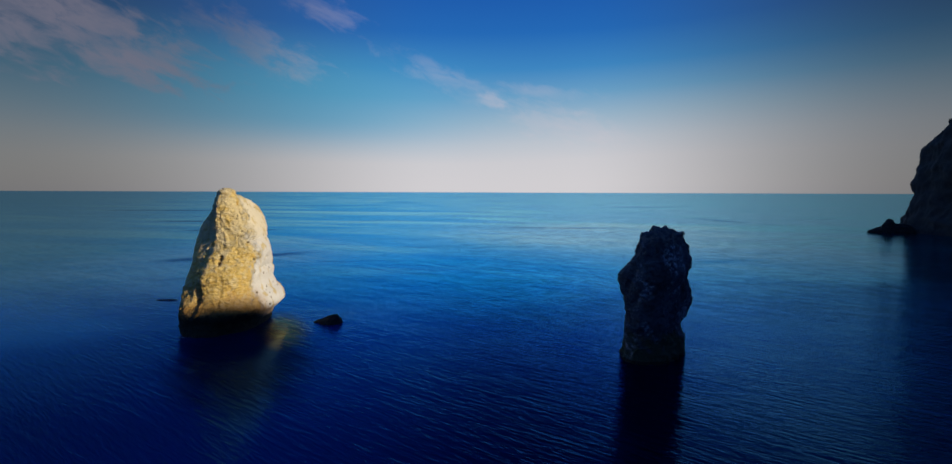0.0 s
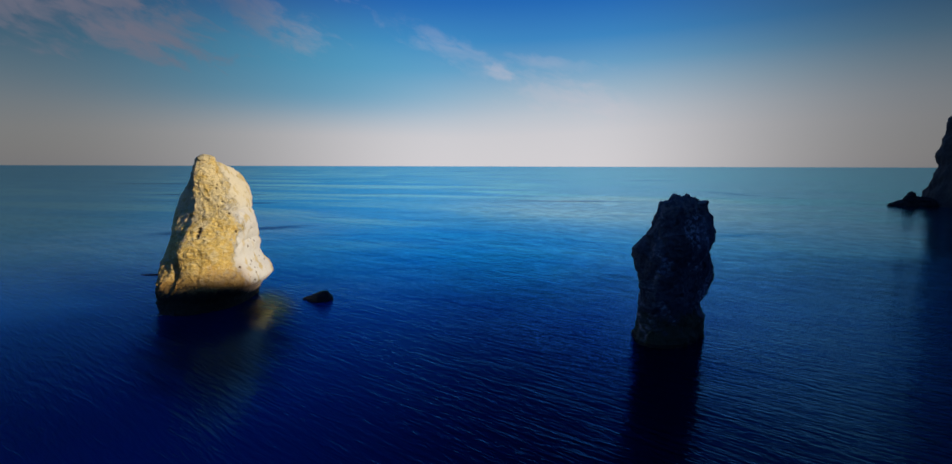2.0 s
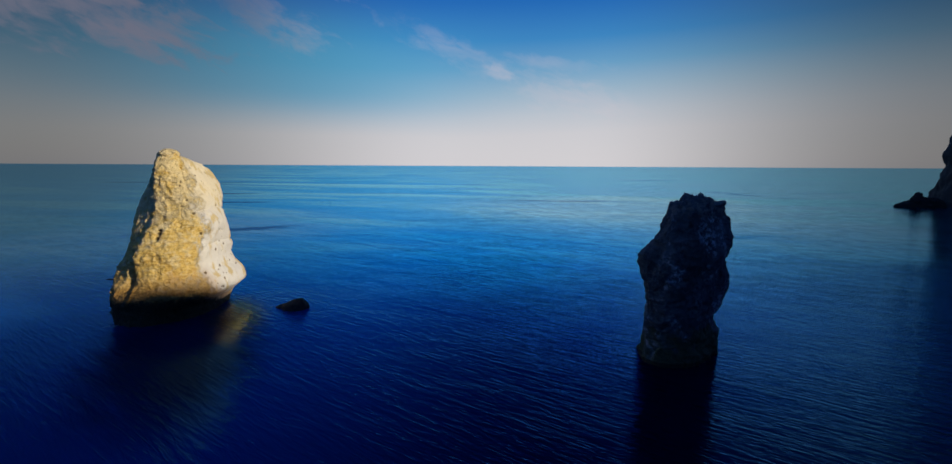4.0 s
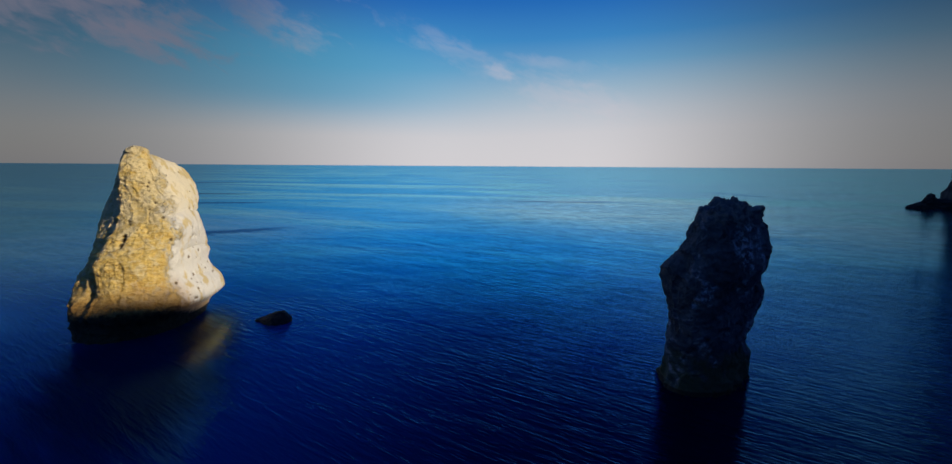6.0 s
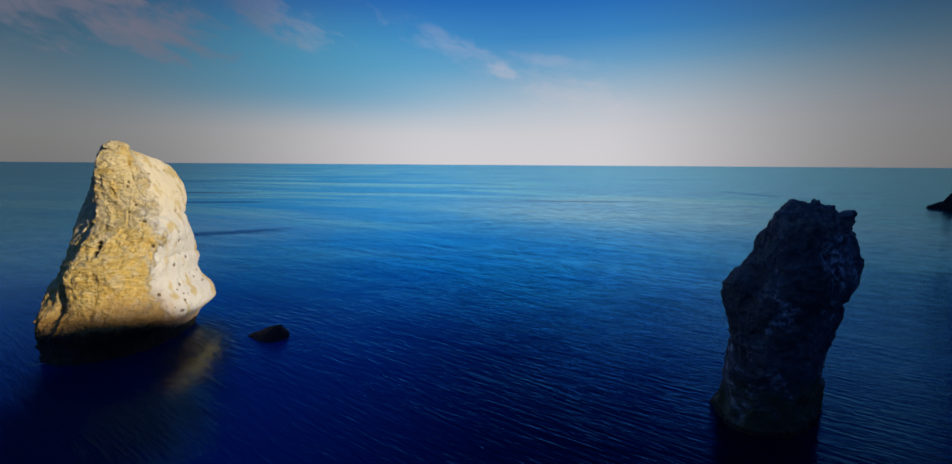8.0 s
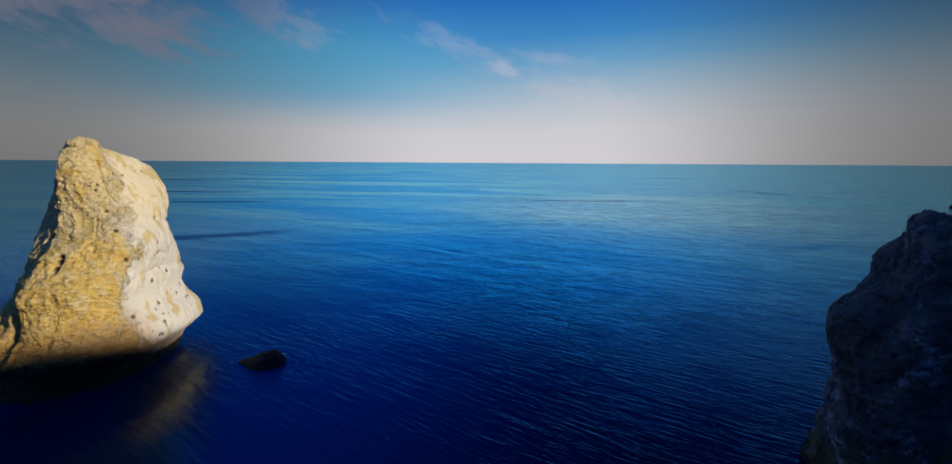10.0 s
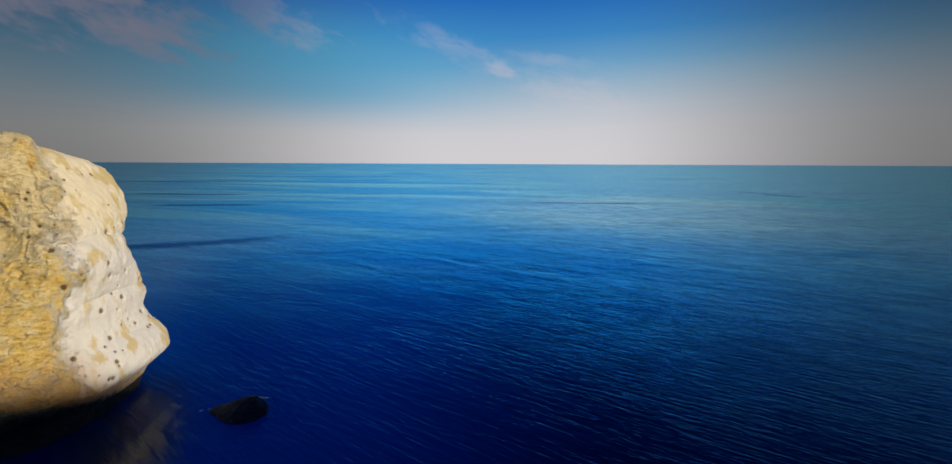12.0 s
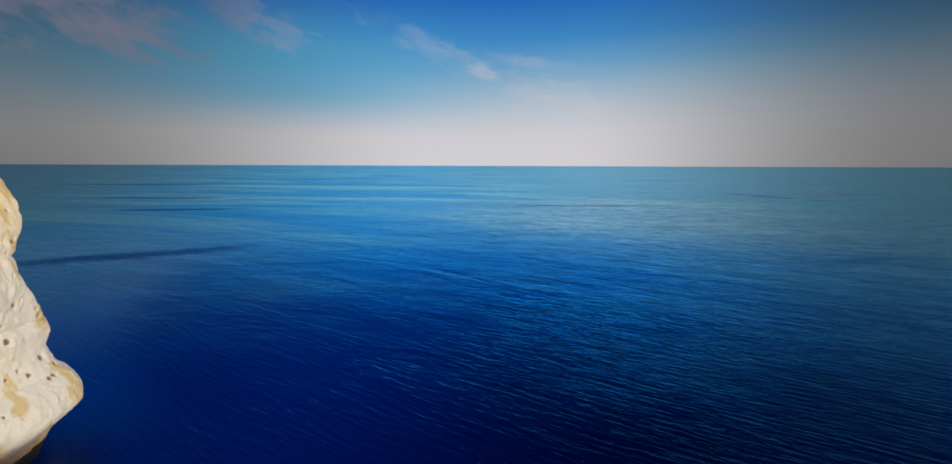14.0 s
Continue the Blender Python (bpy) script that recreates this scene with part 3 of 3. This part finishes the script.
# ---- the rocks ----
def place_under(ob, parent):
    ob.parent = parent
    ob.matrix_parent_inverse = parent.matrix_world.inverted()


def standing_rock(p, mat, tide, foot):
    """A rock in the sea: its body, and below the tide mark a foot grown over with weed."""
    rock = new("sea_rock")
    rock.matrix_world = Matrix.Translation((*foot, 0))
    bpy.context.view_layer.update()
    split = int(np.argmax(p[:, 0, 2] > tide))
    for name, points, surface, cap in (("body", p[split:], mat, True), ("foot", p[:split + 1], WEED, False)):
        part = grid_object(name, points, surface, True, cap)
        place_under(part, rock)
        if name == "foot":
            tagged(part, "wet dark seaweed-grown foot at the tide line")
    return rock


def build_pale_stack():
    section = cross_section([(-0.13, -1.00), (-0.04, -1.09), (0.05, -1.11), (0.30, -1.10), (0.70, -0.98), (1.02, -0.70), (1.1, -0.35), (1.05, 0.3), (0.85, 1), (0, 1.05), (-0.75, 0.75), (-1.1, 0.05), (-1.05, -0.10)], 1)
    base = cross_section([(-1.02, 0.10), (-0.78, -0.46), (-0.67, -0.62), (-0.46, -0.72), (0.10, -0.77), (0.46, -0.64), (0.92, -0.28), (0.98, 0.3), (0.80, 0.93), (0, 1.0), (-0.75, 0.75)], 1, False)
    levels = [(0.0, -32.7, 60.7, 4.5, 6.7), (1.2, -32.8, 61.2, 4.8, 7.2), (2.4, -32.15, 61.4, 5.35, 8.0), (3.4, -32.2, 61.55, 5.35, 7.95), (4.5, -32.65, 61.96, 5.2, 7.1),
              (5.7, -33.2, 62.26, 4.93, 6.32), (7.0, -33.15, 62.8, 4.88, 6.27), (8.5, -32.98, 62.94, 4.67, 5.14), (10.0, -32.85, 63.14, 4.66, 4.0), (11.5, -33.02, 64.0, 4.39, 3.6),
              (13.0, -33.36, 64.9, 3.96, 3.9), (14.5, -33.25, 65.0, 3.05, 4.1), (15.7, -33.1, 64.8, 2.25, 3.9), (16.8, -33.05, 63.7, 1.5, 2.3), (17.4, -33.0, 63.0, 0.9, 0.9)]
    levels = [(z, x, y, a + 0.12, b + 0.12) for z, x, y, a, b in levels]
    p, out = stack_points(levels, section, 820, 430, 0.62, 3, 0.75, blocky=0.16, worn=lambda q: 0.8 * np.clip((q[..., 1] - 0.33 * q[..., 2] - 56.5) / 3.0, 0, 1) * np.clip((q[..., 0] + 32.5) / 2.0, 0, 1), lower=(base, 3.6, 7.2))
    # a buttress at the foot of the shaded side, parted from the main face by a gully
    def swell(at, reach, push):
        away = (((p - np.array(at)) / np.array(reach)) ** 2).sum(-1)
        return np.exp(-away)[..., None] * np.array(push)

    p = p - swell((-33.5, 56.7, 5.2), (0.42, 1.2, 2.3), (-0.1, -0.7, 0)) - swell((-36.9, 58.6, 1.0), (0.9, 0.9, 1.0), (-0.7, -0.5, 0))
    # ledges and open cracks where the ochre face breaks along its beds
    facing = np.clip((58.6 + 0.33 * p[..., 2] - p[..., 1]) / 2.0, 0, 1) * np.clip(p[..., 2] / 2.0, 0, 1)
    warp = p + 0.5 * np.stack([value_noise(p * 0.7 + k * 13, 200 + k) for k in range(3)], -1)
    bed = warp[..., 2] + 0.32 * warp[..., 0] + 0.2 * warp[..., 1] + 0.5 * value_noise(p * 0.35, 210)
    step = (bed / 0.85) % 1.0
    crack = np.clip(1 - np.abs(value_noise(warp * np.array((0.8, 0.8, 0.38)), 220)) / 0.05, 0, 1)
    joint = np.clip(1 - np.abs(value_noise(warp * np.array((1.5, 1.5, 0.8)) + 9.0, 225)) / 0.06, 0, 1)
    chips = fractal(p * np.array((2.2, 2.2, 3.0)), 3, 230, True)
    broken = np.clip(0.2 + 3.0 * value_noise(p * 0.55 + 5.0, 240), 0, 1)
    relief = 0.09 * (step ** 2 - 0.4) - 0.24 * crack * broken - 0.10 * joint * (1 - broken) + 0.03 * chips
    p = p + out * (facing * relief)[..., None]
    # the bleached flank swells into pillows, one above the other
    flank = np.clip((p[..., 0] + 32.0) / 1.5, 0, 1) * np.clip((p[..., 1] - 60.0) / 2.5, 0, 1)
    rise = p[..., 2] + 0.45 * value_noise(p * np.array((0.5, 0.5, 0.1)), 250)
    pillow = np.zeros(rise.shape)
    for low, high, bulge in ((4.7, 7.5, 0.42), (7.5, 11.4, 0.45), (11.4, 15.6, 0.34)):
        share = np.clip((rise - low) / (high - low), 0, 1)
        pillow += bulge * np.sqrt(np.sin(math.pi * share).clip(0)) * ((rise > low) & (rise < high))
    fade = np.clip((rise - 4.0) / 1.0, 0, 1) * np.clip((16.4 - rise) / 1.0, 0, 1)
    p = p + out * (flank * fade * (pillow - 0.30))[..., None]
    # weathered pits over the bleached shoulder, and one deep pocket in the ochre face
    chance = np.random.RandomState(5)
    rows, cols = p.shape[:2]
    tried = 0
    pits = []
    for at, size, depth in (((-31.7, 57.7, 9.0), 0.26, 0.8), ((-31.7, 57.8, 9.4), 0.28, 0.9), ((-31.65, 57.95, 9.85), 0.24, 0.7)):
        near = p.reshape(-1, 3)[((p - np.array(at)) ** 2).sum(-1).argmin()]
        pits.append((near.copy(), size, depth))
    while len(pits) < 84 and tried < 9000:
        tried += 1
        q = p[chance.randint(50, rows - 60), chance.randint(0, cols)]
        if q[0] > -31.5 and q[1] > 58.5 + 0.2 * q[2] and q[2] > 2.0:
            pits.append((q.copy(), chance.choice((0.07, 0.09, 0.11, 0.14, 0.18)), chance.uniform(0.10, 0.22)))
    stain_shade = np.zeros((rows, cols))
    for q, size, depth in pits:
        away = ((p - q) ** 2).sum(-1)
        dent = np.exp(-away / (size * size))
        stain_shade = np.maximum(stain_shade, np.clip((dent - 0.3) / 0.25, 0, 1))
        p = p - out * (depth * dent)[..., None]
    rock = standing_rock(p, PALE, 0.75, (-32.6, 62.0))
    cut = rock.children[0].data
    cut.attributes.new("pit_stain_shade", "FLOAT", "POINT").data.foreach_set("value", np.r_[stain_shade.ravel()[-(len(cut.vertices) - 1):], 0.0])
    tagged(rock, "tall pale limestone sea stack, sunlit ochre and white, pitted", "sea stack")


def build_dark_stack():
    section = cross_section([(-0.3, -1.1), (0.6, -1), (1.1, -0.2), (0.9, 0.7), (0.3, 1.1), (-0.6, 1), (-1.1, 0.2), (-0.9, -0.7)])
    levels = [(0.0, 20.0, 50.3, 2.89, 4.6), (1.0, 20.3, 50.2, 2.61, 4.08), (2.0, 20.14, 49.87, 2.7, 3.8), (3.0, 19.84, 49.62, 2.39, 4.19), (4.0, 20.08, 49.83, 2.41, 4.65), (5.0, 20.37, 49.9, 2.42, 5.11),
              (6.0, 20.27, 49.63, 2.58, 5.44), (7.0, 19.99, 49.28, 2.84, 4.99), (8.0, 19.36, 48.58, 2.93, 4.56), (9.0, 18.78, 47.68, 2.98, 4.89), (10.0, 19.18, 47.31, 2.88, 4.46),
              (11.0, 19.61, 47.38, 2.55, 3.51), (12.0, 19.76, 47.59, 2.37, 2.62), (13.0, 19.6, 47.4, 1.72, 2.4), (13.7, 19.2, 47.1, 1.3, 2.3)]
    p, out = stack_points(levels, section, 560, 360, 0.62, 11, 0.5, turn=-45, plain=-118, blocky=0.27)
    p = p + np.exp(-(((p - np.array((22.3, 45.9, 8.8))) / np.array((1.1, 1.5, 1.5))) ** 2).sum(-1))[..., None] * np.array((-0.32, 0.2, 0))
    crown = np.clip((p[..., 2] - 12.6) / 1.2, 0, 1)
    p[..., 2] += crown * (0.42 * facets(p, 0.9, 131) + 0.22 * fractal(p * 1.7, 3, 135, True) - 0.38)
    rock = standing_rock(p, DARK, 0.35, (20.0, 49.8))
    tagged(rock, "dark craggy sea stack in shade with pale lichen flecks", "sea stack")
    # the crooked horn on its top
    t = np.linspace(0, 1, 26)
    angle = np.linspace(0, 2 * math.pi, 28, endpoint=False)
    spine = np.stack([20.2 + 0.55 * t ** 1.3, 46.4 - 0.5 * t, 12.3 + 1.7 * t - 0.1 * t ** 4], -1)
    thick = np.interp(t, (0, 0.5, 0.85, 1), (0.75, 0.62, 0.50, 0.22))
    q = spine[:, None] + thick[:, None, None] * np.stack([np.cos(angle), np.sin(angle), 0.15 * np.cos(angle)], -1)[None]
    q = q + 0.10 * (q - spine[:, None]) / thick[:, None, None] * (fractal(q * 1.6, 3, 91, True) + facets(q, 0.4, 93))[..., None]
    horn = tagged(grid_object("horn", q, DARK, True, True), "blunt crooked horn of dark rock")
    place_under(horn, rock)


def build_low_rock(name, x, y, long, wide, high, turn, seed, label, mat=None):
    section = cross_section([(-0.2, -1), (0.8, -0.8), (1.1, 0.1), (0.5, 1), (-0.6, 0.7), (-1.3, 0)])
    levels = [(0.0, 0.0, 0.0, long, wide), (high * 0.35, long * 0.06, 0, long * 0.9, wide * 0.9), (high * 0.7, long * 0.2, 0, long * 0.62, wide * 0.68), (high * 0.9, long * 0.3, 0, long * 0.4, wide * 0.45)]
    p, out = stack_points(levels, section, 110, 40, min(1.6, high * 0.4), seed, high * 0.12, -0.6)
    rock = grid_object(name, p, mat or REEF, True, True)
    rock.matrix_world = pose(x, y, 0, 0, 0, turn)
    return tagged(rock, label, "rock")


build_pale_stack()
build_dark_stack()
build_low_rock("low_rock", -19.2, 62.0, 1.55, 1.15, 1.1, 0, 21, "small wet black rock awash between the stacks")
build_low_rock("low_rock", -20.55, 62.3, 0.95, 0.65, 0.50, 6, 23, "flat wet black rock barely above the water")
build_low_rock("spur_rock", 186.5, 204.5, 9.6, 3.5, 3.8, -6, 31, "low dark rock spur at the foot of the headland")
build_low_rock("spur_rock", 184.2, 203.8, 3.2, 2.2, 5.6, 10, 33, "pointed dark rock beside the foot of the headland")
build_low_rock("flat_rock", -49.6, 75.0, 1.7, 0.45, 0.16, 4, 37, "low flat reddish rock just breaking the surface", RED_REEF)


# ---- foam ----
def build_foam(x, y, long, wide, turn, count, seed, label):
    """A thin broken line of froth: flat, ragged flecks lying on the water."""
    chance = np.random.RandomState(seed)
    verts, faces = [], []
    for _ in range(count):
        u = chance.uniform(-1, 1)
        cx, cy = u * long, wide * (0.4 * chance.normal() - 0.6 * u * u)
        size = chance.uniform(0.03, 0.11) * (1.2 - abs(u))
        stretch = chance.uniform(1.5, 3.5)
        first = len(verts)
        ring = 9
        for k in range(ring):
            a = 2 * math.pi * k / ring
            r = size * chance.uniform(0.6, 1.2)
            verts.append((cx + r * stretch * math.cos(a), cy + r * math.sin(a), 0.012))
        verts.append((cx, cy, 0.035))
        faces += [(first + k, first + (k + 1) % ring, first + ring) for k in range(ring)]
    mesh = bpy.data.meshes.new("foam")
    mesh.from_pydata(verts, [], faces)
    mesh.materials.append(FOAM)
    foam = new("foam", mesh)
    foam.matrix_world = pose(x, y, 0, 0, 0, turn)
    return tagged(foam, label, "foam", kind="stuff")


build_foam(-18.9, 64.2, 1.1, 0.2, -4, 26, 3, "thin white froth along the back of the low rock")
build_foam(-21.9, 62.5, 0.35, 0.2, 30, 9, 5, "small fleck of white froth beside the low rock")
build_foam(-35.2, 55.6, 0.9, 0.25, 12, 12, 7, "thin white froth at the foot of the stack")
